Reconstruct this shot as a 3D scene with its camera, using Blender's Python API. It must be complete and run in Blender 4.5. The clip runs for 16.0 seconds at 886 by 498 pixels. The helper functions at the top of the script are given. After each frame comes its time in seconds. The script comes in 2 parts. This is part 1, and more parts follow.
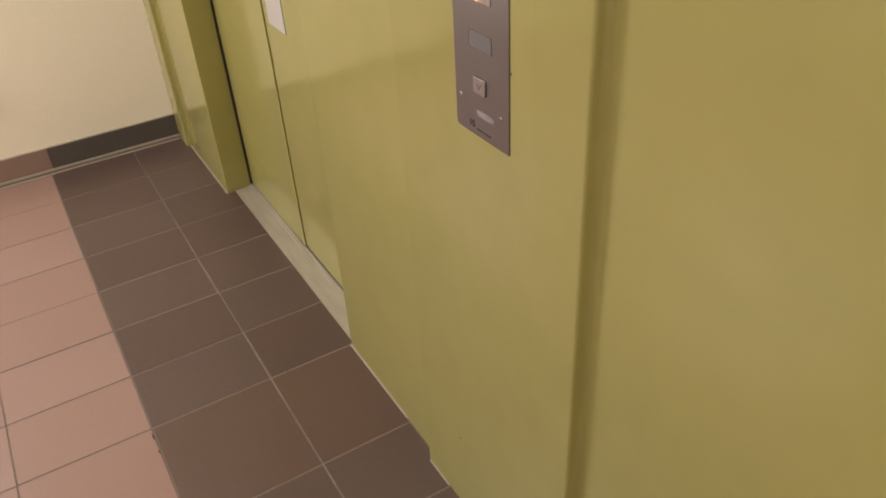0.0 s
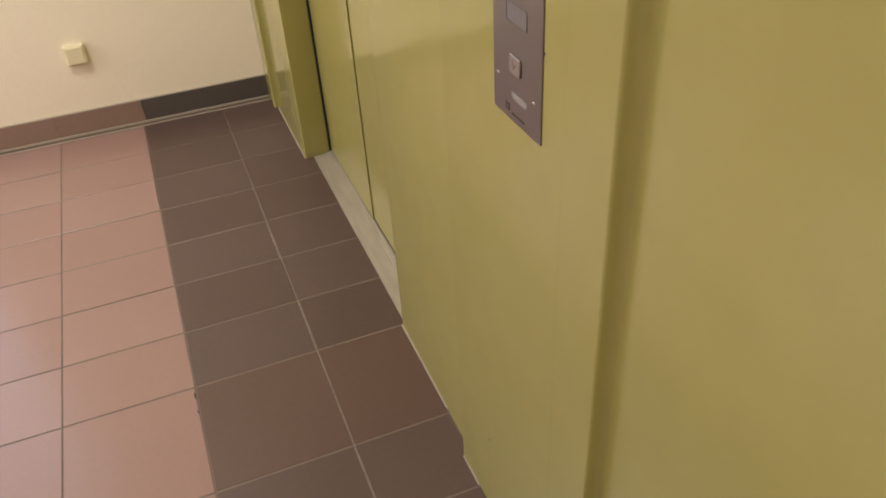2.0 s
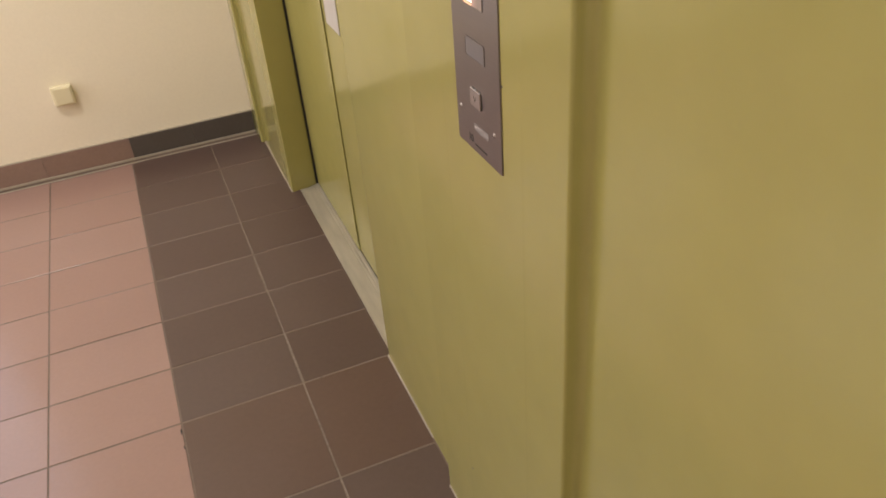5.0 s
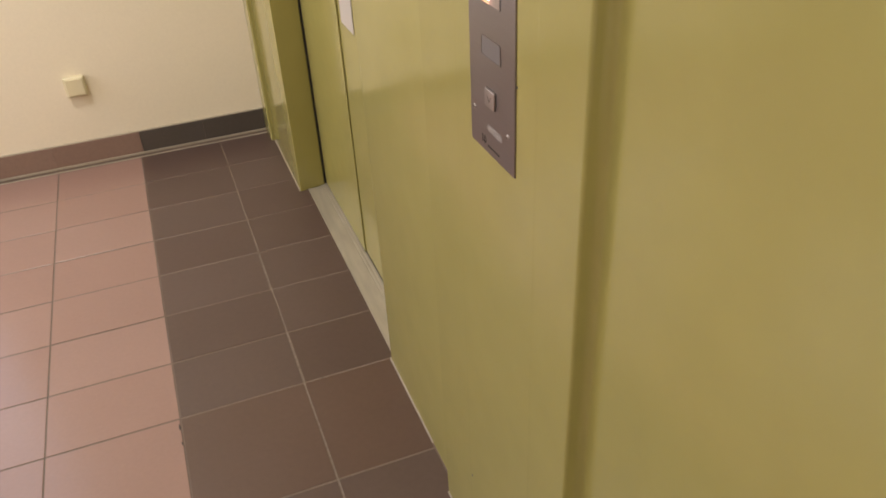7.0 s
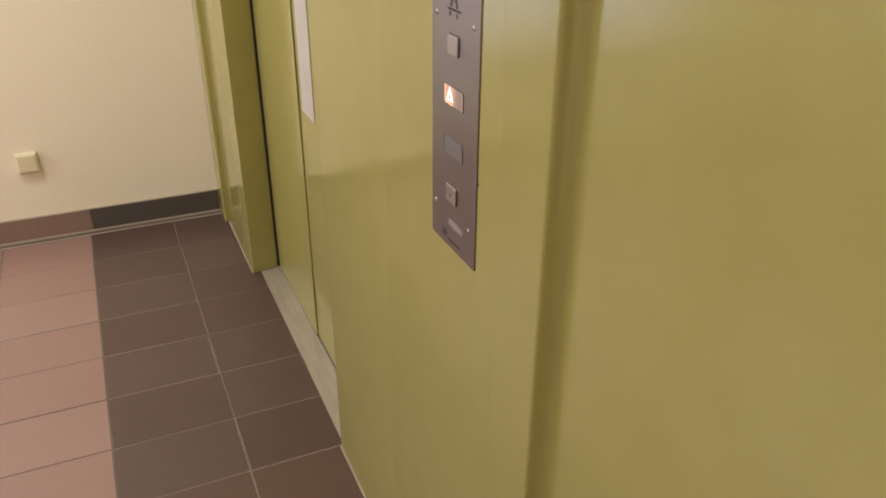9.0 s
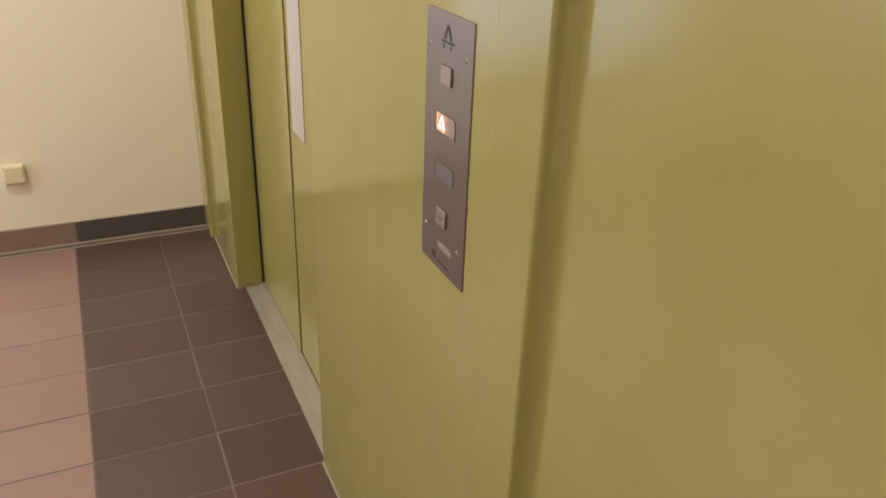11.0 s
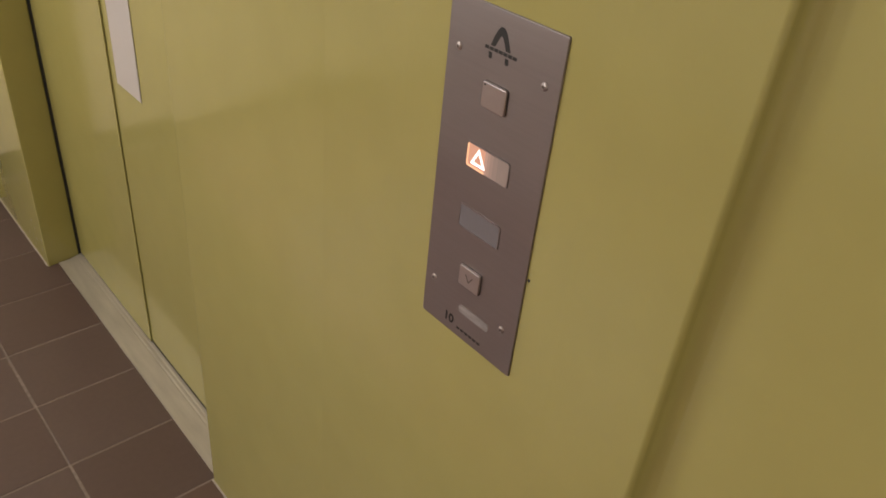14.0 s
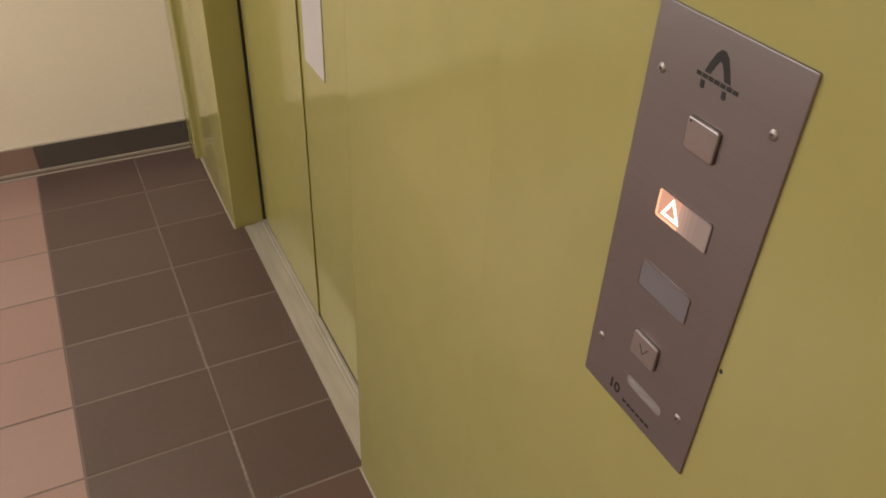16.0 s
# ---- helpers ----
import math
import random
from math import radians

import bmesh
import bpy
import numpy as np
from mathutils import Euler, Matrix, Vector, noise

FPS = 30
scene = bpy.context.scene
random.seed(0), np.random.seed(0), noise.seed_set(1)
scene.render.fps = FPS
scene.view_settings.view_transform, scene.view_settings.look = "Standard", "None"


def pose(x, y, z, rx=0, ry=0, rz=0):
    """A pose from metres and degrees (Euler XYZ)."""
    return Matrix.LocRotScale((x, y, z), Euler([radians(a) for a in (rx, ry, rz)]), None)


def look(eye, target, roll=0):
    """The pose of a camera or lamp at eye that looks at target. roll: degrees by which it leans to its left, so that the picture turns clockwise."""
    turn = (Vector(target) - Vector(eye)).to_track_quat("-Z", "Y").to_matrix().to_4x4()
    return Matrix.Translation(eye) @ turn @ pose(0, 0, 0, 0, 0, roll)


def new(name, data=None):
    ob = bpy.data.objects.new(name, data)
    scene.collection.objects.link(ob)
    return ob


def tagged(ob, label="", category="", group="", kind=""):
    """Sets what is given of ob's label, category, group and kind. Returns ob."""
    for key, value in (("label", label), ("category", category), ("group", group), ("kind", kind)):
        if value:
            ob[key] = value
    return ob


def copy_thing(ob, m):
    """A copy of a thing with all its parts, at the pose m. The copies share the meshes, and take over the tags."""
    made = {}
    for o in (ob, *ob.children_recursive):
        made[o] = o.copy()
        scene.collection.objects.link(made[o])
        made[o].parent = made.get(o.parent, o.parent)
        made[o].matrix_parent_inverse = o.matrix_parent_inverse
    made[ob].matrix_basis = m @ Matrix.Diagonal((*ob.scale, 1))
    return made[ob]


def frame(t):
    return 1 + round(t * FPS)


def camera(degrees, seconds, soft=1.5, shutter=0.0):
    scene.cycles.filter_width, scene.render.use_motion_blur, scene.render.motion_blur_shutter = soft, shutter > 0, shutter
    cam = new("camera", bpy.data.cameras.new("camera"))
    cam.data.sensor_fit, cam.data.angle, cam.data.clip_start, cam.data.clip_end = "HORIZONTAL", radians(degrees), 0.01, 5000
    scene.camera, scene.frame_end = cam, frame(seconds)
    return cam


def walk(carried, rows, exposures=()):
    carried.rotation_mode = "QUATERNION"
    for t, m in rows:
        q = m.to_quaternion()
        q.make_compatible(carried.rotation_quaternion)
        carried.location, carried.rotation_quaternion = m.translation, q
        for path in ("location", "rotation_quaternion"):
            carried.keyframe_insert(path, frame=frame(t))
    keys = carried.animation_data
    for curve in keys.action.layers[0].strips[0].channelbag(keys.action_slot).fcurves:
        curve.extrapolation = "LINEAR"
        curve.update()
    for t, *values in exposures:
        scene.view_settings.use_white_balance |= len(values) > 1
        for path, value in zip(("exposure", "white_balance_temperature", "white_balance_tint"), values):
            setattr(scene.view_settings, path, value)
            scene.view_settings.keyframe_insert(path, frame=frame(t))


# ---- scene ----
cam = camera(59.0, 16.0, soft=1.7)
PATH = [
    (0, (-0.305, -1.488, 1.389), (0.489, -0.06, 0.236), -3.6),
    (0.2, (-0.239, -1.456, 1.384), (0.521, -0.013, 0.226), -2.5),
    (0.3, (-0.217, -1.459, 1.385), (0.536, 0.015, 0.263), -1.4),
    (0.5, (-0.189, -1.473, 1.387), (0.549, 0.043, 0.311), -0.3),
    (1, (-0.154, -1.459, 1.369), (0.461, 0.064, 0.226), -4.2),
    (1.5, (-0.158, -1.457, 1.355), (0.427, 0.044, 0.17), -3.3),
    (2, (-0.17, -1.46, 1.347), (0.37, 0.056, 0.158), -3.7),
    (2.5, (-0.177, -1.469, 1.339), (0.325, 0.045, 0.132), -3.9),
    (3, (-0.173, -1.463, 1.338), (0.306, 0.071, 0.147), -4.0),
    (3.5, (-0.157, -1.459, 1.34), (0.322, 0.086, 0.163), -5.0),
    (4, (-0.147, -1.471, 1.348), (0.354, 0.084, 0.194), -4.8),
    (4.5, (-0.144, -1.482, 1.349), (0.404, 0.075, 0.22), -5.0),
    (4.7, (-0.139, -1.484, 1.355), (0.421, 0.068, 0.224), -5.1),
    (7, (-0.14, -1.475, 1.342), (0.415, 0.089, 0.227), -3.1),
    (7.5, (-0.144, -1.472, 1.339), (0.414, 0.085, 0.215), -2.0),
    (8, (-0.156, -1.477, 1.347), (0.405, 0.093, 0.242), -1.9),
    (8.5, (-0.155, -1.474, 1.351), (0.494, 0.149, 0.38), 1.1),
    (9, (-0.157, -1.482, 1.361), (0.563, 0.132, 0.424), 0.4),
    (9.2, (-0.172, -1.507, 1.381), (0.596, 0.111, 0.492), 1.2),
    (11.3, (-0.177, -1.503, 1.378), (0.586, 0.116, 0.486), 2.5),
    (11.5, (-0.173, -1.501, 1.371), (0.574, 0.126, 0.48), 2.4),
    (12, (-0.166, -1.498, 1.372), (0.572, 0.124, 0.465), 2.5),
    (12.5, (-0.151, -1.449, 1.384), (0.595, 0.165, 0.469), 2.0),
    (13, (-0.147, -1.306, 1.389), (0.626, 0.284, 0.453), 0.0),
    (13.5, (-0.204, -1.155, 1.41), (0.804, 0.242, 0.393), 1.8),
    (14, (-0.223, -1.096, 1.401), (0.933, 0.095, 0.284), 6.2),
    (14.5, (-0.187, -1.082, 1.405), (0.957, 0.123, 0.291), 5.1),
    (15, (-0.145, -1.042, 1.389), (0.852, 0.282, 0.27), 3.2),
    (15.5, (-0.146, -1.019, 1.389), (0.727, 0.36, 0.232), 2.6),
    (16, (-0.134, -1.0, 1.385), (0.619, 0.409, 0.182), 2.8),
]
walk(cam, [(t, look(eye, target, roll)) for t, eye, target, roll in PATH],
     exposures=((0.0, -0.06), (0.5, -0.07), (1.0, -0.13), (1.6, -0.08), (3.0, -0.03), (8.0, -0.07), (9.0, -0.17), (11.3, -0.20), (12.5, -0.25), (13.6, -0.41), (14.6, -0.42), (15.4, -0.37), (16.0, -0.33)))

# ---- light: daylight from the window, warm fill from two unseen added ceiling lamps ----
world = bpy.data.worlds.new("sky")
scene.world = world
world.use_nodes = True
wn = world.node_tree
sky = wn.nodes.new("ShaderNodeTexSky")
sky.sky_type, sky.sun_disc = "NISHITA", False
sky.sun_elevation, sky.sun_rotation = radians(40), radians(150)
wn.links.new(sky.outputs["Color"], wn.nodes["Background"].inputs["Color"])
wn.nodes["Background"].inputs["Strength"].default_value = 0.1


def area_lamp(name, m, w, h, watts, colour):
    d = bpy.data.lights.new(name, "AREA")
    d.shape, d.size, d.size_y, d.energy, d.color = "RECTANGLE", w, h, watts, colour
    ob = new(name, d)
    ob.matrix_world = m
    return ob


WIN = (-2.10, -1.00, 0.50, 2.15)  # tall glazed opening in the end wall: x0, x1, z0, z1
WIN_W = (0.05, 1.40, 0.90, 2.25)  # window opening in the west wall: y0, y1, z0, z1
area_lamp("window_daylight", look((-1.55, 1.60, 1.325), (-1.55, -2, 1.1)), 1.04, 1.58, 10, (0.90, 0.95, 1.08))
area_lamp("west_window_daylight", look((-2.64, 0.72, 1.58), (0.2, 0.72, 0.9)), 1.25, 1.25, 26, (1.0, 0.965, 0.92))

# fill light from overhead, added to lift the end wall and south-facing sides
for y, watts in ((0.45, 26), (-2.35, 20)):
    area_lamp("ceiling_fill_light", look((-0.95, y, 2.49), (-0.95, y, 0)), 0.5, 0.5, watts, (1.0, 0.95, 0.87))

# ---- materials ----


def material(name, colour, rough=0.5, metal=0.0, vary=0.06, grain=60.0, bump=0.1, stain=4.0, per_object=0.0, spec=0.5, stretch=(1, 1, 1), rough_vary=0.08, sat=0.05):
    """Principled surface: fine grain and broad stains on the colour, uneven gloss and a fine relief."""
    m = bpy.data.materials.new(name)
    m.use_nodes = True
    nt = m.node_tree
    n, l = nt.nodes, nt.links
    b = n["Principled BSDF"]
    b.inputs["Metallic"].default_value = metal
    b.inputs["Specular IOR Level"].default_value = spec
    tc = n.new("ShaderNodeTexCoord")
    geo = n.new("ShaderNodeNewGeometry")
    mp = n.new("ShaderNodeMapping")
    mp.inputs["Scale"].default_value = stretch
    l.new(geo.outputs["Position"], mp.inputs["Vector"])
    fine = n.new("ShaderNodeTexNoise")
    fine.inputs["Scale"].default_value, fine.inputs["Detail"].default_value = grain, 6
    broad = n.new("ShaderNodeTexNoise")
    broad.inputs["Scale"].default_value, broad.inputs["Detail"].default_value = stain, 4
    for t in (fine, broad):
        l.new(mp.outputs["Vector"], t.inputs["Vector"])
    total = n.new("ShaderNodeMath")
    total.operation = "ADD"
    l.new(fine.outputs["Fac"], total.inputs[0])
    l.new(broad.outputs["Fac"], total.inputs[1])
    value = n.new("ShaderNodeMapRange")
    value.inputs["From Min"].default_value, value.inputs["From Max"].default_value = 0.6, 1.4
    value.inputs["To Min"].default_value, value.inputs["To Max"].default_value = 1 - vary, 1 + vary
    l.new(total.outputs[0], value.inputs["Value"])
    last = value.outputs["Result"]
    hsv = n.new("ShaderNodeHueSaturation")
    hsv.inputs["Color"].default_value = (*colour, 1)
    if per_object:
        info = n.new("ShaderNodeObjectInfo")
        r = n.new("ShaderNodeMapRange")
        r.inputs["To Min"].default_value, r.inputs["To Max"].default_value = 1 - per_object, 1 + per_object
        l.new(info.outputs["Random"], r.inputs["Value"])
        mul = n.new("ShaderNodeMath")
        mul.operation = "MULTIPLY"
        l.new(last, mul.inputs[0])
        l.new(r.outputs["Result"], mul.inputs[1])
        last = mul.outputs[0]
        r2 = n.new("ShaderNodeMapRange")
        r2.inputs["To Min"].default_value, r2.inputs["To Max"].default_value = 1 + sat, 1 - sat
        l.new(info.outputs["Random"], r2.inputs["Value"])
        l.new(r2.outputs["Result"], hsv.inputs["Saturation"])
    l.new(last, hsv.inputs["Value"])
    l.new(hsv.outputs["Color"], b.inputs["Base Color"])
    rr = n.new("ShaderNodeMapRange")
    rr.inputs["From Min"].default_value, rr.inputs["From Max"].default_value = 0.3, 0.7
    rr.inputs["To Min"].default_value, rr.inputs["To Max"].default_value = max(rough - rough_vary, 0.02), rough + rough_vary
    l.new(broad.outputs["Fac"], rr.inputs["Value"])
    l.new(rr.outputs["Result"], b.inputs["Roughness"])
    if bump:
        bp = n.new("ShaderNodeBump")
        bp.inputs["Strength"].default_value, bp.inputs["Distance"].default_value = bump, 0.002
        l.new(fine.outputs["Fac"], bp.inputs["Height"])
        l.new(bp.outputs["Normal"], b.inputs["Normal"])
    return m


YELLOW = material("yellow_green_enamel", (0.366, 0.325, 0.112), 0.13, vary=0.035, grain=14, bump=0.002, stain=3.5, rough_vary=0.03, spec=0.75)
CREAM = material("cream_wall_paint", (0.88, 0.785, 0.645), 0.75, vary=0.03, grain=110, bump=0.12, stain=1.5)
CEIL = material("white_ceiling_paint", (0.80, 0.77, 0.72), 0.8, vary=0.03, grain=120, bump=0.2)
DARK_TILE = material("dark_brown_tile", (0.104, 0.0675, 0.0590), 0.34, vary=0.08, grain=70, bump=0.06, stain=5, per_object=0.05, sat=0.04, rough_vary=0.015)
RED_TILE = material("red_brown_tile", (0.113, 0.0670, 0.0530), 0.36, vary=0.07, grain=70, bump=0.06, stain=5, per_object=0.06, sat=0.08, rough_vary=0.015)
PINK_TILE = material("terracotta_pink_tile", (0.315, 0.197, 0.170), 0.22, vary=0.04, grain=90, bump=0.05, stain=3, per_object=0.025, sat=0.03, rough_vary=0.015)
DARK_SKIRT = material("dark_grey_brown_tile", (0.090, 0.074, 0.067), 0.35, vary=0.10, grain=90, bump=0.08, per_object=0.08)
PINK_SKIRT = material("brown_skirting_tile", (0.245, 0.160, 0.130), 0.35, vary=0.10, grain=90, bump=0.08, per_object=0.08)
GROUT = material("cement_grout", (0.200, 0.150, 0.124), 0.85, vary=0.25, grain=200, bump=0.4, stain=9)
PALE_GROUT = material("pale_grout", (0.195, 0.150, 0.124), 0.85, vary=0.42, grain=90, bump=0.4, stain=9)
DARK_GROUT = material("dark_grout", (0.15, 0.110, 0.092), 0.85, vary=0.25, grain=160, bump=0.4, stain=7)
CAULK = material("pale_caulk", (0.38, 0.325, 0.265), 0.7, vary=0.15, grain=150, bump=0.3)
ALU = material("worn_aluminium", (0.52, 0.47, 0.40), 0.45, metal=0.5, vary=0.18, grain=60, bump=0.2, stain=12, stretch=(1, 0.15, 1))
STEEL = material("brushed_stainless_steel", (0.258, 0.226, 0.226), 0.37, metal=0.85, vary=0.05, grain=300, bump=0.06, stain=9, stretch=(1, 0.04, 1), rough_vary=0.05)
POLISHED = material("polished_steel", (0.40, 0.35, 0.34), 0.42, metal=1.0, vary=0.04, grain=200, bump=0.03)
BLACK = material("black_print", (0.012, 0.011, 0.011), 0.5, vary=0.2, grain=200, bump=0)
# black that stands in for the darkness of narrow gaps and the shaft
SHADOW_GAP = material("shadow_gap_black", (0.015, 0.014, 0.012), 0.8, vary=0.2, bump=0.1)
PAPER = material("white_paper", (0.51, 0.465, 0.44), 0.55, vary=0.02, grain=80, bump=0.1)
PLASTIC = material("ivory_plastic", (0.76, 0.68, 0.48), 0.3, vary=0.02, grain=50, bump=0.03)
LENS = material("grey_plastic_lens", (0.165, 0.15, 0.165), 0.32, vary=0.05, grain=120, bump=0.04)
SCRATCH = material("scratched_steel", (0.33, 0.30, 0.30), 0.6, metal=0.5, vary=0.3, grain=220, bump=0.3, stretch=(1, 0.3, 1))
WHITE = material("white_lacquer", (0.8, 0.79, 0.76), 0.4, vary=0.02)


def glow(name, colour, strength, base):
    m = bpy.data.materials.new(name)
    m.use_nodes = True
    b = m.node_tree.nodes["Principled BSDF"]
    b.inputs["Base Color"].default_value = (*base, 1)
    b.inputs["Roughness"].default_value = 0.25
    b.inputs["Emission Color"].default_value = (*colour, 1)
    b.inputs["Emission Strength"].default_value = strength
    return m


ARROW_GLOW = glow("lit_arrow", (1.0, 0.86, 0.80), 2.2, (0.8, 0.7, 0.65))
LENS_GLOWS = [glow("lit_orange_lens", (1.0, 0.36, 0.18), 0.50, (0.45, 0.32, 0.28))]
LENS_GLOWS += [glow("fading_lens", (1.0, 0.47, 0.32), e, (0.27, 0.235, 0.225)) for e in (0.40, 0.29, 0.20, 0.13, 0.08)]
EDGE_GLOW = glow("lit_orange_edge", (1.0, 0.50, 0.24), 1.0, (0.6, 0.4, 0.3))

# ---- mesh helpers ----


def box(bm, x0, x1, y0, y1, z0, z1, bevel=0.0, seg=2):
    m = Matrix.Translation(((x0 + x1) / 2, (y0 + y1) / 2, (z0 + z1) / 2)) @ Matrix.Diagonal((x1 - x0, y1 - y0, z1 - z0, 1))
    r = bmesh.ops.create_cube(bm, size=1, matrix=m)
    if bevel:
        edges = list({e for v in r["verts"] for e in v.link_edges})
        bmesh.ops.bevel(bm, geom=edges, offset=bevel, segments=seg, profile=0.5, affect="EDGES")
    return bm


def extrude_poly(bm, pts, d0, d1):
    """A prism over the polygon pts (u, v), from depth d0 to d1 along z."""
    low = [bm.verts.new((u, v, d0)) for u, v in pts]
    top = [bm.verts.new((u, v, d1)) for u, v in pts]
    n = len(pts)
    bm.faces.new(top)
    bm.faces.new(low[::-1])
    for i in range(n):
        bm.faces.new((low[i], low[(i + 1) % n], top[(i + 1) % n], top[i]))
    bmesh.ops.recalc_face_normals(bm, faces=bm.faces)
    return bm


def round_rect(x0, x1, y0, y1, r, seg=4):
    pts = []
    for cx, cy, a in ((x1 - r, y1 - r, 0), (x0 + r, y1 - r, 90), (x0 + r, y0 + r, 180), (x1 - r, y0 + r, 270)):
        for i in range(seg + 1):
            t = radians(a + 90 * i / seg)
            pts.append((cx + r * math.cos(t), cy + r * math.sin(t)))
    return pts


def ring(bm, outer, inner, d0, d1):
    """A flat frame between two outlines of the same count."""
    n = len(outer)
    rows = [[bm.verts.new((u, v, d)) for u, v in o] for o, d in ((outer, d0), (outer, d1), (inner, d1), (inner, d0))]
    for a, b in ((0, 1), (1, 2), (2, 3), (3, 0)):
        for i in range(n):
            j = (i + 1) % n
            bm.faces.new((rows[a][i], rows[a][j], rows[b][j], rows[b][i]))
    bmesh.ops.recalc_face_normals(bm, faces=bm.faces)
    return bm


def mesh_of(name, bm, mat, smooth=True):
    me = bpy.data.meshes.new(name)
    bm.to_mesh(me)
    bm.free()
    me.materials.append(mat)
    if smooth:
        me.shade_smooth()
        me.set_sharp_from_angle(angle=radians(12))
    return me


def part(name, bm, mat, parent=None, label=""):
    ob = new(name, mesh_of(name, bm, mat))
    if parent is not None:
        ob.parent = parent
    return tagged(ob, label)


def solid(name, x0, x1, y0, y1, z0, z1, mat, parent=None, bevel=0.0, label=""):
    return part(name, box(bmesh.new(), x0, x1, y0, y1, z0, z1, bevel), mat, parent, label)


def structure(ob, label, category):
    return tagged(ob, label, category, kind="structure")


def thing(name, label, category, m=Matrix(), group=""):
    ob = new(name)
    ob.empty_display_size = 0.05
    ob.matrix_world = m
    return tagged(ob, label, category, group)


# ---- the room ----
X_LEFT, Y_BACK, Y_END, H = -2.6, -3.2, 1.515, 2.52
POST, CABINET, JAMB, DOOR, RECESS = 0.226, 0.208, 0.206, 0.307, 0.230  # fronts along x
STEP, OUTER = -0.445, -0.905  # where the control cabinet begins and ends along y

floor = structure(solid("floor", X_LEFT - 0.2, 0.60, Y_BACK - 0.2, Y_END + 0.2, -0.12, -0.0012, GROUT), "tiled hall floor, dark brown border beside pink terracotta field", "floor")
structure(solid("ceiling", X_LEFT - 0.2, 0.75, Y_BACK - 0.2, Y_END + 0.2, H, H + 0.15, CEIL), "plain white painted hall ceiling", "ceiling")
bm = bmesh.new()
y0, y1, z0, z1 = WIN_W
for a in ((Y_BACK - 0.2, y0, -0.1, H), (y1, Y_END + 0.2, -0.1, H), (y0, y1, -0.1, z0), (y0, y1, z1, H)):
    box(bm, X_LEFT - 0.2, X_LEFT, a[0], a[1], a[2], a[3])
structure(part("wall_west", bm, CREAM), "plain cream plastered wall with a window", "wall")
structure(solid("wall_south", X_LEFT, 0.60, Y_BACK - 0.2, Y_BACK, -0.1, H, CREAM), "plain cream plastered wall behind the hall", "wall")

bm = bmesh.new()
x0, x1, z0, z1 = WIN
for a in ((X_LEFT, x0, -0.1, H), (x1, 0.60, -0.1, H), (x0, x1, -0.1, z0), (x0, x1, z1, H)):
    box(bm, a[0], a[1], Y_END, Y_END + 0.2, a[2], a[3])
structure(part("wall_north", bm, CREAM), "cream plastered end wall above a tiled skirting", "wall")

glass = bpy.data.materials.new("window_glass")
glass.use_nodes = True
gb = glass.node_tree.nodes["Principled BSDF"]
gb.inputs["Transmission Weight"].default_value, gb.inputs["Roughness"].default_value = 1.0, 0.0


def window(name, w, h, m):
    """A framed pane, its opening from the origin along x and z, the room on the -y side."""
    ob = structure(thing(name, "", "", m), "white framed hall window letting in daylight", "window")
    bm = bmesh.new()
    for a in ((0, 0.06, 0, h), (w - 0.06, w, 0, h), (0.06, w - 0.06, 0, 0.06), (0.06, w - 0.06, h - 0.06, h)):
        box(bm, a[0], a[1], 0.10, 0.15, a[2], a[3], 0.004)
    part("window_frame", bm, WHITE, ob)
    pane = solid("pane", 0.06, w - 0.06, 0.122, 0.128, 0.06, h - 0.06, glass, ob)
    pane.visible_shadow = False
    solid("window_sill", -0.03, w + 0.03, -0.03, 0.10, -0.03, 0.002, WHITE, ob, 0.004)


window("window_1", x1 - x0, z1 - z0, pose(x0, Y_END, z0))
window("window_2", WIN_W[1] - WIN_W[0], WIN_W[3] - WIN_W[2], pose(X_LEFT, WIN_W[0], WIN_W[2], 0, 0, 90))

# out-of-view housings added to go with the overhead fill lights
lamp = thing("ceiling_lamp", "unseen square flat white ceiling lamp, added as fill light", "lamp", pose(-0.95, 0.45, H), "ceiling lamps of the hall")
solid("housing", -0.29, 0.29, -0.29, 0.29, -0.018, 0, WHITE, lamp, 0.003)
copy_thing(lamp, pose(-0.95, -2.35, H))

# ---- lift front: yellow sheet-metal surround ----
wall_e = structure(solid("wall_east", RECESS, 0.60, Y_BACK, OUTER, -0.1, H, YELLOW), "yellow-green glossy painted wall panel beside the lift", "wall")
structure(solid("wall_shaft", 0.50, 0.60, OUTER, Y_END, -0.1, H, SHADOW_GAP), "dark lift shaft wall behind the landing doors", "wall")
structure(solid("wall_over_lift", CABINET + 0.006, 0.50, OUTER, Y_END, 2.16, H, YELLOW), "yellow-green painted wall over the lift doors", "wall")

frame_ob = thing("lift_door_frame", "glossy yellow-green enamelled sheet-metal lift door surround", "door frame")


def post(pts, z0, z1, bevel):
    """An upright sheet-metal post over the outline pts (x, y), its upright edges rounded."""
    bm = extrude_poly(bmesh.new(), pts, z0, z1)
    edges = [e for e in bm.edges if abs(e.verts[0].co.z - e.verts[1].co.z) > 0.1]
    bmesh.ops.bevel(bm, geom=edges, offset=bevel, segments=9, profile=0.5, affect="EDGES")
    return bm


part("door_post", post([(POST, 0.001), (0.34, 0.001), (0.34, STEP + 0.0002), (POST, STEP + 0.0002)], -0.002, 2.16, 0.009), YELLOW, frame_ob)


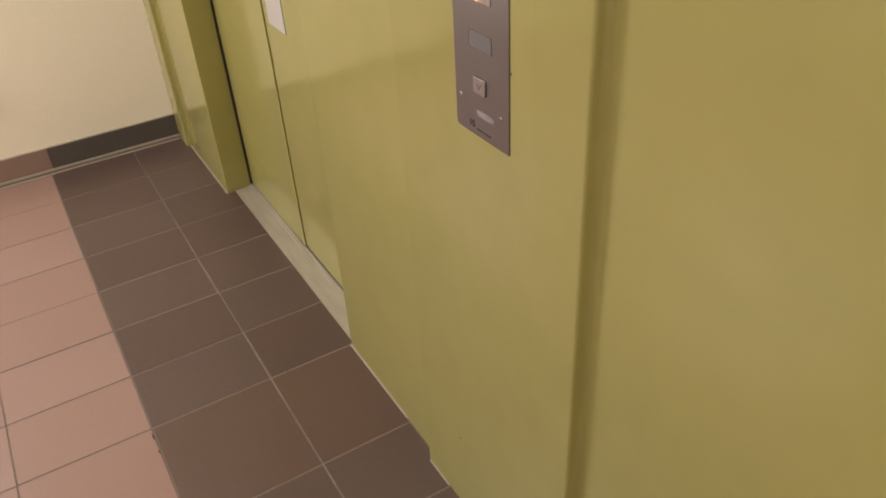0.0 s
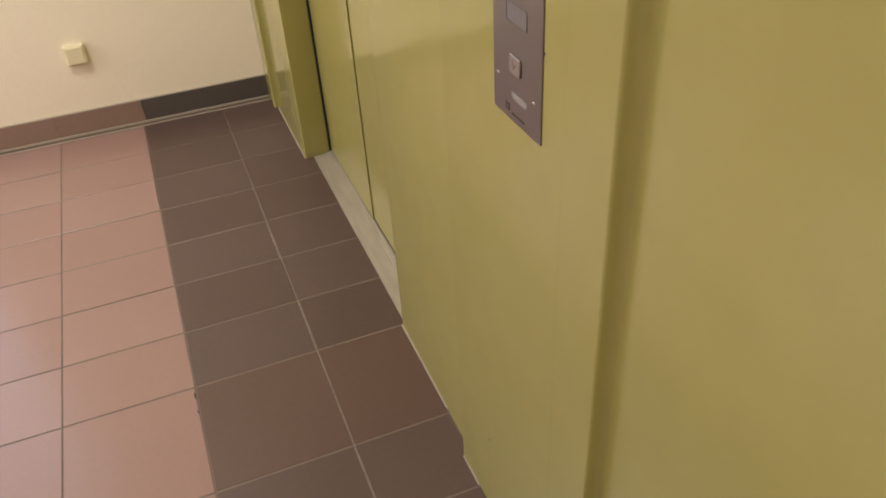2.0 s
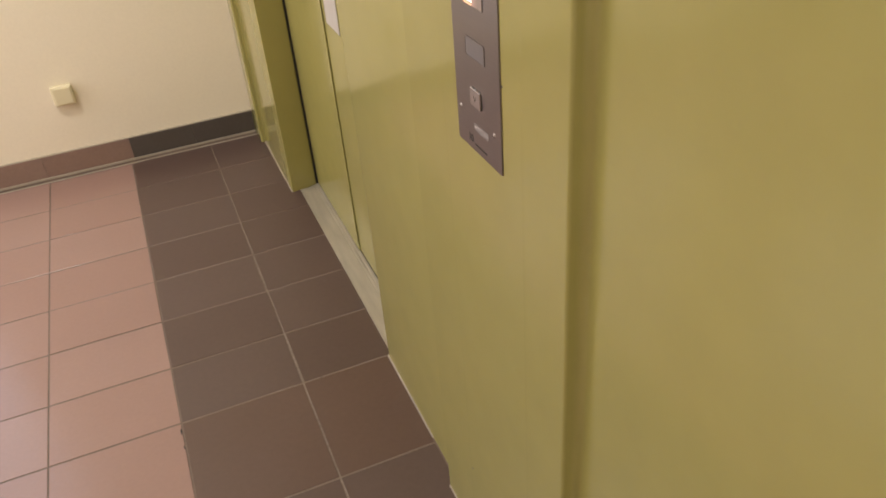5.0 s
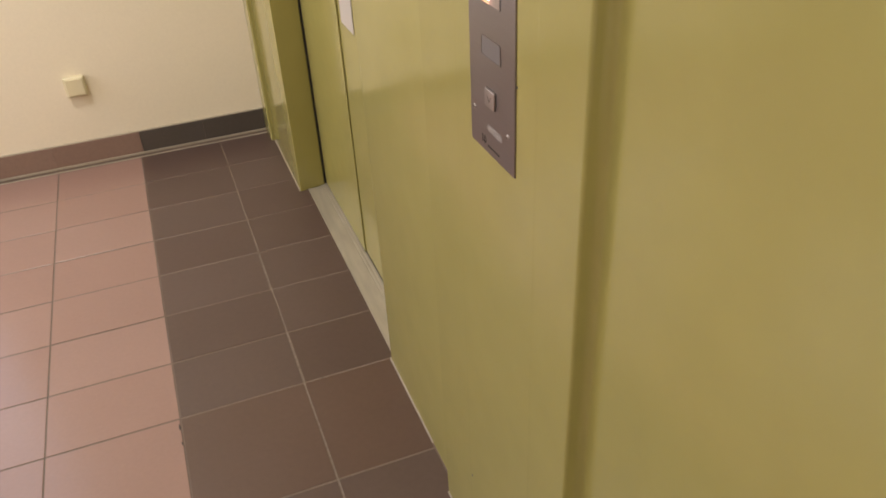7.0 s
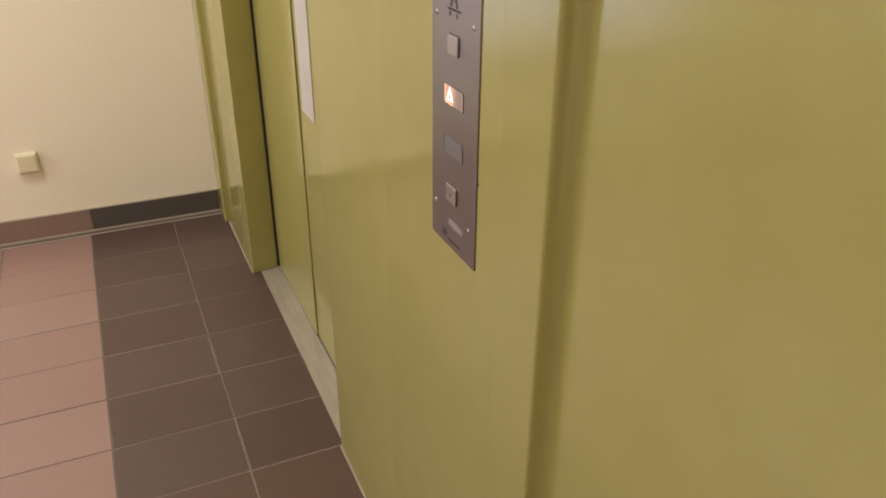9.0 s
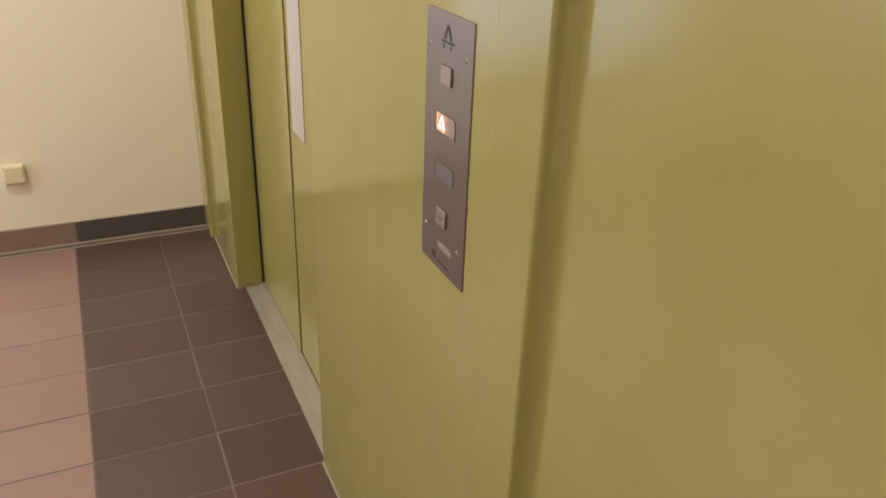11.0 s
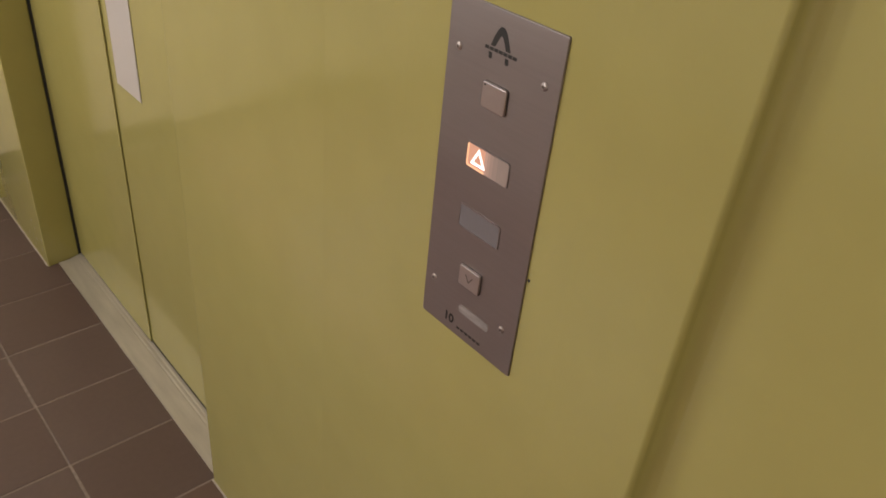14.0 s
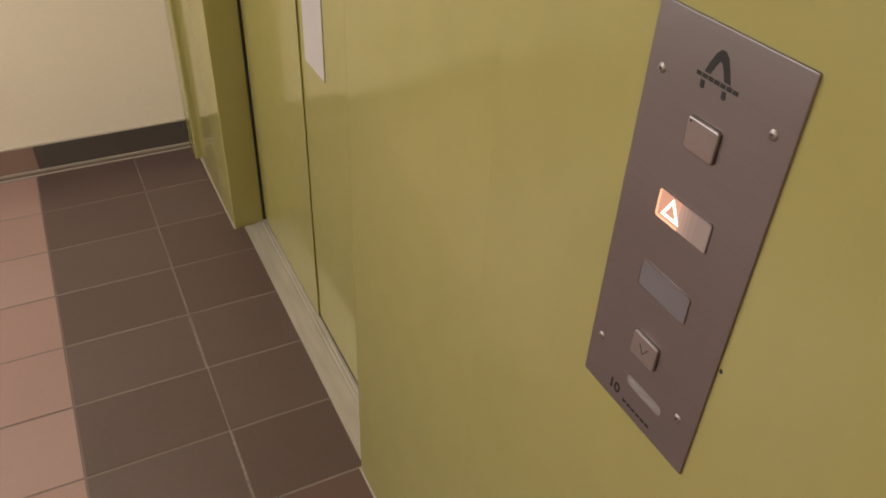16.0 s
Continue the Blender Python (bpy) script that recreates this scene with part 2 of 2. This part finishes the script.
def cabinet_outline(r=0.005, cove=0.012):
    """The control cabinet in plan: a rounded outer corner, and a soft coved return into the wall."""
    pts = [(CABINET + 0.003, STEP), (0.34, STEP), (0.34, OUTER - cove - 0.002), (RECESS + 0.003, OUTER - cove - 0.002)]
    pts += [(RECESS - cove + cove * math.cos(radians(a)), OUTER - cove + cove * math.sin(radians(a))) for a in range(0, 91, 10)]
    pts += [(CABINET + r - r * math.sin(radians(a)), OUTER + r - r * math.cos(radians(a))) for a in range(0, 91, 10)]
    return pts + [(CABINET, STEP - 0.003)]


part("control_cabinet", extrude_poly(bmesh.new(), cabinet_outline(), -0.002, 2.16), YELLOW, frame_ob)
part("far_jamb", post([(JAMB, 0.955), (JAMB, 1.408), (0.2968, 1.408), (0.2968, 0.972)], -0.002, 2.16, 0.0035), YELLOW, frame_ob)
# black strip stands in for the shade in the gap beside the far leaf
solid("jamb_gap_strip", 0.2969, 0.340, 0.970, 1.00, 0.004, 2.10, SHADOW_GAP, frame_ob, label="black strip for the dark gap beside the door leaf")
bm = box(bmesh.new(), 0.190, 0.34, 1.4082, Y_END, -0.002, 2.16, 0.006, 3)
part("corner_trim", bm, YELLOW, frame_ob)
bm = box(bmesh.new(), JAMB + 0.002, 0.34, 0.001, 0.968, 2.06, 2.16, 0.004, 2)
part("header", bm, YELLOW, frame_ob)
# faint broad folds in the sheet either side of the call panel
for y in (-0.584, -0.8075):
    fold = [(CABINET + 0.002, y - 0.006), (CABINET + 0.0001, y - 0.006), (CABINET - 0.0002, y), (CABINET + 0.0001, y + 0.006), (CABINET + 0.002, y + 0.006)]
    part("fold_line", extrude_poly(bmesh.new(), fold, 0.0, 2.10), YELLOW, frame_ob)

# ---- landing doors: two sliding leaves ----
doors = thing("lift_landing_door", "closed two-leaf sliding lift door in glossy yellow-green enamel", "lift door")
FAR_LEAF = DOOR - 0.0045
part("door_leaf", box(bmesh.new(), DOOR, DOOR + 0.025, -0.10, 0.520, 0.006, 2.08, 0.003, 2), YELLOW, doors)
part("door_leaf", box(bmesh.new(), FAR_LEAF, DOOR - 0.0015, 0.486, 0.9690, 0.006, 2.08, 0.0015, 2), YELLOW, doors)

# black strips painted in as the shaded gap between leaves and sill
solid("bottom_gap_strip", DOOR - 0.0012, DOOR + 0.020, 0.0012, 0.4855, 0.0032, 0.0085, SHADOW_GAP, doors, 0.0006, "black strip for the dark gap under the door leaf")
solid("bottom_gap_strip", FAR_LEAF + 0.0004, DOOR + 0.018, 0.4865, 0.968, 0.0032, 0.0075, SHADOW_GAP, doors, 0.0006, "black strip for the dark gap under the door leaf")

notice = part("paper_strip", box(bmesh.new(), DOOR - 0.0022, DOOR - 0.0004, 0.336, 0.452, 0.727, 1.34, 0.0004, 1), PAPER)
tagged(notice, "narrow white paper strip stuck on the lift door leaf", "notice")

# ---- sill with running grooves ----
sill = structure(thing("lift_sill", "", ""), "worn grooved aluminium lift door sill", "sill")
bm = bmesh.new()
prof = [(0.234, -0.004), (0.234, 0.003)]
for k in range(2):
    gx = 0.283 + k * 0.010
    prof += [(gx, 0.003), (gx + 0.001, 0.0016), (gx + 0.0045, 0.0016), (gx + 0.0055, 0.003)]
prof += [(0.345, 0.003), (0.345, -0.004)]
lo = [bm.verts.new((x, 0.001, z)) for x, z in prof]
hi = [bm.verts.new((x, 0.958 if x < 0.29 else 0.970, z)) for x, z in prof]
for i in range(len(prof)):
    j = (i + 1) % len(prof)
    bm.faces.new((lo[i], lo[j], hi[j], hi[i]))
bm.faces.new(lo)
bm.faces.new(hi[::-1])
bmesh.ops.recalc_face_normals(bm, faces=bm.faces)
part("sill_plate", bm, ALU, sill)

# ---- call panel; its own frame: u to the right, v up, w out of the wall ----
PLATE_X = CABINET + 0.0002
axes = Matrix(((0, 0, -1, PLATE_X), (-1, 0, 0, -0.6335), (0, 1, 0, 1.2255), (0, 0, 0, 1)))
panel = thing("lift_call_panel", "brushed steel lift call panel with two buttons and lit up arrow", "call panel", axes @ Matrix.Diagonal((1.038, 1.034, 1, 1)))
PW, PH, PT = 0.1200, 0.313, 0.0022


def prism(name, pts, d0, d1, mat, parent, label="", bevel=0.0):
    bm = extrude_poly(bmesh.new(), pts, d0, d1)
    if bevel:
        edges = [e for e in bm.edges if all(abs(v.co.z - d1) < 1e-6 for v in e.verts)]
        bmesh.ops.bevel(bm, geom=edges, offset=bevel, segments=2, profile=0.5, affect="EDGES")
    return part(name, bm, mat, parent, label)


prism("plate", round_rect(0, PW, -PH, 0, 0.0012), 0, PT, STEEL, panel, "", 0.0007)


SHIFT = 0.0022


def button(v, mark):
    b = prism("button", round_rect(0.0440 + SHIFT, 0.0700 + SHIFT, v - 0.0215, v, 0.0022), PT + 0.0002, PT + 0.0028, POLISHED, panel, "square polished steel push button", 0.0009)
    # the shaded gap around the button, drawn as a thin black ring
    ring_bm = ring(bmesh.new(), round_rect(0.0436 + SHIFT, 0.0705 + SHIFT, v - 0.0220, v + 0.0004, 0.0025), round_rect(0.0440 + SHIFT, 0.0700 + SHIFT, v - 0.0215, v, 0.0022), PT - 0.0006, PT + 0.0003)
    part("button_gap", ring_bm, SHADOW_GAP, b)
    if mark:
        c = 0.057 + SHIFT
        pts = [(c - 0.0050, v - 0.0075), (c - 0.0040, v - 0.0070), (c, v - 0.0135), (c + 0.0040, v - 0.0070), (c + 0.0050, v - 0.0075), (c, v - 0.0152)]
        prism("engraved_arrow", pts, PT + 0.0027, PT + 0.0030, DARK_SKIRT, b, "dark engraved down mark")
    else:
        prism("dot", [(0.0470 + SHIFT + 0.0009 * math.cos(a * 0.7854), v - 0.0022 + 0.0009 * math.sin(a * 0.7854)) for a in range(8)], PT + 0.0027, PT + 0.0030, BLACK, b)


button(-0.0570, False)
button(-0.2302, True)

# indicator windows
LX0, LX1 = 0.033 + SHIFT, 0.083 + SHIFT
for v, lit in ((-0.1130, True), (-0.1722, False)):
    outline = round_rect(LX0, LX1, v - 0.0235, v, 0.003)
    inner = round_rect(LX0 + 0.0012, LX1 - 0.0012, v - 0.0223, v - 0.0012, 0.0022)
    w = part("indicator", ring(bmesh.new(), outline, inner, PT, PT + 0.0008), STEEL, panel, "small rectangular arrow indicator, lit" if lit else "small rectangular arrow indicator, unlit")
    if lit:
        # backlit lens: brightest over the lamp, fading along its length
        cuts = [LX0 + 0.0012, LX0 + 0.0220, LX0 + 0.0250, LX0 + 0.0280, LX0 + 0.0315, LX0 + 0.0365, LX1 - 0.0012]
        for c0, c1, lens_mat in zip(cuts, cuts[1:], LENS_GLOWS):
            prism("lens", [(c0, v - 0.0223), (c1, v - 0.0223), (c1, v - 0.0012), (c0, v - 0.0012)], PT, PT + 0.0004, lens_mat, w, "orange glowing part of the indicator" if c0 < LX0 + 0.02 else "")
        prism("lit_edge", [(LX0 + 0.0012, v - 0.0012), (LX0 + 0.0030, v - 0.0012), (LX0 + 0.0030, v - 0.0206), (LX0 + 0.0225, v - 0.0206), (LX0 + 0.0225, v - 0.0223), (LX0 + 0.0012, v - 0.0223)], PT + 0.0004, PT + 0.0007, EDGE_GLOW, w)
        cu, cv, R = LX0 + 0.0148, v - 0.0132, 0.0104
        tri = lambda r: [(cu + 0.95 * r * math.cos(radians(a)), cv + r * math.sin(radians(a))) for a in (90, 210, 330)]
        part("arrow", ring(bmesh.new(), tri(R), tri(R * 0.63), PT + 0.0004, PT + 0.0009), ARROW_GLOW, w, "white glowing triangle arrow")
    else:
        prism("lens", inner, PT, PT + 0.0004, LENS, w)

# screws
for u, v in ((0.0112, -0.041), (0.1030, -0.041), (0.0100, -0.267), (0.1010, -0.269)):
    u += SHIFT
    bm = bmesh.new()
    bmesh.ops.create_uvsphere(bm, u_segments=14, v_segments=8, radius=0.0034, matrix=Matrix.Translation((u, v, PT)) @ Matrix.Diagonal((1, 1, 0.45, 1)))
    s = part("screw", bm, POLISHED, panel, "domed steel screw")
    prism("socket", [(u + 0.0013 * math.cos(a * 1.0472), v + 0.0013 * math.sin(a * 1.0472)) for a in range(6)], PT + 0.0010, PT + 0.0017, DARK_SKIRT, s)

# printed arch emblem as plain shapes: an arch cut by a bar
bm = bmesh.new()
arch = [(0.0452, -0.0290), (0.0480, -0.0215), (0.0512, -0.0155), (0.0540, -0.0127), (0.0572, -0.0127), (0.0602, -0.0155), (0.0633, -0.0220), (0.0660, -0.0290)]
arch += [(0.0612, -0.0290), (0.0590, -0.0238), (0.0570, -0.0203), (0.0556, -0.0192), (0.0542, -0.0203), (0.0522, -0.0238), (0.0498, -0.0290)]
extrude_poly(bm, [(u + SHIFT, v) for u, v in arch], PT, PT + 0.00025)
part("emblem", bm, BLACK, panel, "black printed arch emblem")
for k in range(7):
    u = 0.0395 + SHIFT + k * 0.0049
    prism("emblem_bar", [(u, -0.0328), (u + 0.0041, -0.0328), (u + 0.0041, -0.0302), (u, -0.0302)], PT, PT + 0.0002, BLACK, panel)
for u in (0.0477, 0.0652):
    prism("emblem_foot", [(u - 0.0012, -0.0388), (u + 0.0008, -0.0394), (u + 0.0022, -0.0385), (u + 0.0018, -0.0342), (u - 0.0016, -0.0342)], PT, PT + 0.00025, BLACK, panel)

# number 10, worn label and unreadable line at the foot
font = bpy.data.curves.new("ten", "FONT")
font.body, font.size, font.extrude, font.offset = "10", 0.0135, 0.00012, 0.0004
tmp = new("ten", font)
bpy.context.view_layer.update()
me = bpy.data.meshes.new_from_object(tmp.evaluated_get(bpy.context.evaluated_depsgraph_get()))
bpy.data.objects.remove(tmp)
me.materials.clear()
me.materials.append(BLACK)
ten = new("number", me)
ten.parent = panel
ten.matrix_local = Matrix.Translation((0.0307, -0.3030, PT + 0.0001))
tagged(ten, "black printed number 10")
prism("worn_label", round_rect(0.0492, 0.0882, -0.2840, -0.2750, 0.0030), PT, PT + 0.0003, SCRATCH, panel, "pale scratched label patch")
for k in range(6):
    u = 0.0492 + 0.0055 * k
    prism("print_bar", [(u, -0.3045), (u + 0.0042, -0.3045), (u + 0.0042, -0.3020), (u, -0.3020)], PT, PT + 0.0002, BLACK, panel)

# ---- small socket box on the end wall ----
sw = thing("wall_switch", "ivory plastic surface-mounted wall switch on cream wall", "switch", pose(-0.451, Y_END, 0.316))
part("back_box", box(bmesh.new(), -0.036, 0.036, -0.024, 0.0, -0.036, 0.036, 0.005, 3), PLASTIC, sw)
part("rocker", box(bmesh.new(), -0.030, 0.030, -0.0275, -0.020, -0.030, 0.030, 0.0025, 2), PLASTIC, sw)

# ---- skirting tiles along the end wall ----
skirt = structure(thing("baseboard", "", ""), "tiled skirting, dark border pieces beside brown field pieces", "baseboard")
edges_x = [0.189, -0.048, -0.286, -0.600, -0.900, -1.200, -1.500]
for a, b in zip(edges_x, edges_x[1:]):
    solid("tile", b + 0.0004, a - 0.0004, Y_END - 0.010, Y_END - 0.0075, 0.017, 0.099, DARK_SKIRT if a > -0.28 else PINK_SKIRT, skirt, 0.001)
solid("caulk_line", -1.500, 0.189, Y_END - 0.009, Y_END - 0.0002, 0.0990, 0.1025, CAULK, skirt, 0.001, "pale sealant line")
solid("mortar_bed", -1.500, 0.189, Y_END - 0.0075, Y_END - 0.0002, 0.016, 0.0985, GROUT, skirt)
solid("grout_line", -1.500, 0.189, Y_END - 0.012, Y_END - 0.0002, 0.009, 0.017, CAULK, skirt, 0.002, "pale sealant line")
solid("grout_line", -1.500, 0.189, Y_END - 0.013, Y_END - 0.0002, -0.002, 0.009, GROUT, skirt, 0.001)
solid("grout_line", -1.500, 0.189, Y_END - 0.019, Y_END - 0.013, -0.002, 0.0012, CAULK, skirt, 0.0005, "pale sealant line")
solid("wall_caulk", POST - 0.003, POST + 0.004, -0.31, -0.001, -0.002, 0.0022, CAULK, frame_ob, 0.0008, "pale sealant line at the floor")
solid("wall_caulk", CABINET - 0.003, CABINET + 0.004, -0.53, STEP - 0.004, -0.002, 0.0018, CAULK, frame_ob, 0.0008, "pale sealant line at the floor")
solid("wall_caulk", JAMB - 0.003, JAMB + 0.0038, 0.960, 1.408, -0.002, 0.003, CAULK, frame_ob, 0.001, "pale sealant line at the floor")


def chip(name, pts, d0, d1, m, parent, label):
    ob = part(name, extrude_poly(bmesh.new(), pts, d0, d1), BLACK, parent, label)
    ob.matrix_local = m


ragged = [(0.0022, 0.0004), (0.0010, 0.0024), (-0.0012, 0.0018), (-0.0020, -0.0006), (-0.0004, -0.0026), (0.0014, -0.0020)]
facing = Matrix(((0, 0, -1, 0), (-1, 0, 0, 0), (0, 1, 0, 0), (0, 0, 0, 1)))
chip("paint_chip", ragged, 0, 0.0003, Matrix.Translation((CABINET, -0.588, 0.204)) @ facing, frame_ob, "small dark chip in the paint")
chip("paint_chip", ragged, 0, 0.0003, Matrix.Translation((CABINET, -0.7602, 1.014)) @ facing @ Matrix.Scale(0.8, 4), frame_ob, "small dark chip in the paint")
chip("chipped_edge", [(x * 0.9, y * 4.5) for x, y in ragged], 0, 0.0006, pose(-0.304, -0.028, 0.0), floor, "small black chip in the tile joint")
chip("chipped_edge", [(x * 0.7, y * 2.6) for x, y in ragged], 0, 0.0005, pose(-0.3035, -0.082, 0.0, 0, 0, 8), floor, "small black chip in the tile joint")
chip("chipped_edge", [(x * 1.6, y * 0.45) for x, y in ragged], 0, 0.0005, pose(0.046, -0.001, 0.0), floor, "small black chip in the tile joint")

SCUFF = material("scuffed_primer", (0.20, 0.165, 0.085), 0.6, vary=0.25, grain=160, bump=0.2)
scuff_rng = random.Random(11)
for k in range(14):
    y, z = 0.960 + abs(scuff_rng.gauss(0, 0.05)), 0.02 + abs(scuff_rng.gauss(0, 0.11))
    size, tall = scuff_rng.uniform(0.6, 1.6), scuff_rng.uniform(1.0, 4.0)
    pts = [(u * size * scuff_rng.uniform(0.7, 1.3), v * tall * scuff_rng.uniform(0.7, 1.3)) for u, v in ragged]
    ob = part("scuff", extrude_poly(bmesh.new(), pts, 0, 0.0002), SCUFF, frame_ob, "dull scuff mark in the paint")
    ob.matrix_local = Matrix.Translation((JAMB, max(y, 0.966), z)) @ facing

# ---- floor tiles, one by one ----
ROW = 0.2115
ys = [-0.532 - ROW * k for k in range(12, 0, -1)] + [-0.532, -0.325] + [ROW * k for k in range(0, 7)] + [Y_END - 0.019]
xs = [-2.7 + 0.3 * k for k in range(10)] + [0.234]
rng = random.Random(4)
cache = {}


def tile_mesh(w, d, mat):
    key = (round(w, 4), round(d, 4), mat.name)
    if key not in cache:
        bm = bmesh.new()
        r = 0.0007
        tiers = [(0.0, -0.006), (0.0, -r * 0.7), (r, 0.0)]
        rows = []
        for inset, z in tiers:
            rows.append([bm.verts.new((sx * (w / 2 - inset), sy * (d / 2 - inset), z)) for sx, sy in ((-1, -1), (1, -1), (1, 1), (-1, 1))])
        for a, b in zip(rows, rows[1:]):
            for i in range(4):
                bm.faces.new((a[i], a[(i + 1) % 4], b[(i + 1) % 4], b[i]))
        bm.faces.new(rows[-1])
        cache[key] = mesh_of("tile", bm, mat, False)
    return cache[key]


G = 0.0046
solid("grout_bed", -0.299, 0.300, Y_BACK, Y_END - 0.0005, -0.004, -0.0008, GROUT, floor, label="grey-brown cement joints")
solid("grout_bed", -0.004, 0.004, Y_BACK, Y_END - 0.0005, -0.004, -0.0004, PALE_GROUT, floor, label="pale cement joint")
solid("grout_bed", X_LEFT + 0.0005, -0.299, Y_BACK, Y_END - 0.0005, -0.004, -0.0008, DARK_GROUT, floor, label="dirt-dark cement joints")
for i in range(len(xs) - 1):
    for j in range(len(ys) - 1):
        a, b = max(xs[i], X_LEFT), xs[i + 1]
        c, d = max(ys[j], Y_BACK), ys[j + 1]
        if d - c < 0.02:
            continue
        dark = xs[i] > -0.31
        if i == len(xs) - 2:
            b = (CABINET - 0.001 if d < -0.5 else POST - 0.004 if d < 0.01 else 0.233 if d < 1.1 else JAMB - 0.004) + G / 2
        ob = new("tile", tile_mesh(b - a - 0.0038, d - c - G, PINK_TILE if not dark else RED_TILE if -0.33 < c < -0.1 else DARK_TILE))
        ob.location = ((a + b) / 2, (c + d) / 2, rng.uniform(-0.0005, 0.0005))
        ob.rotation_euler = (rng.uniform(-0.0008, 0.0008), rng.uniform(-0.0008, 0.0008), rng.uniform(-0.0015, 0.0015))
        ob.parent = floor
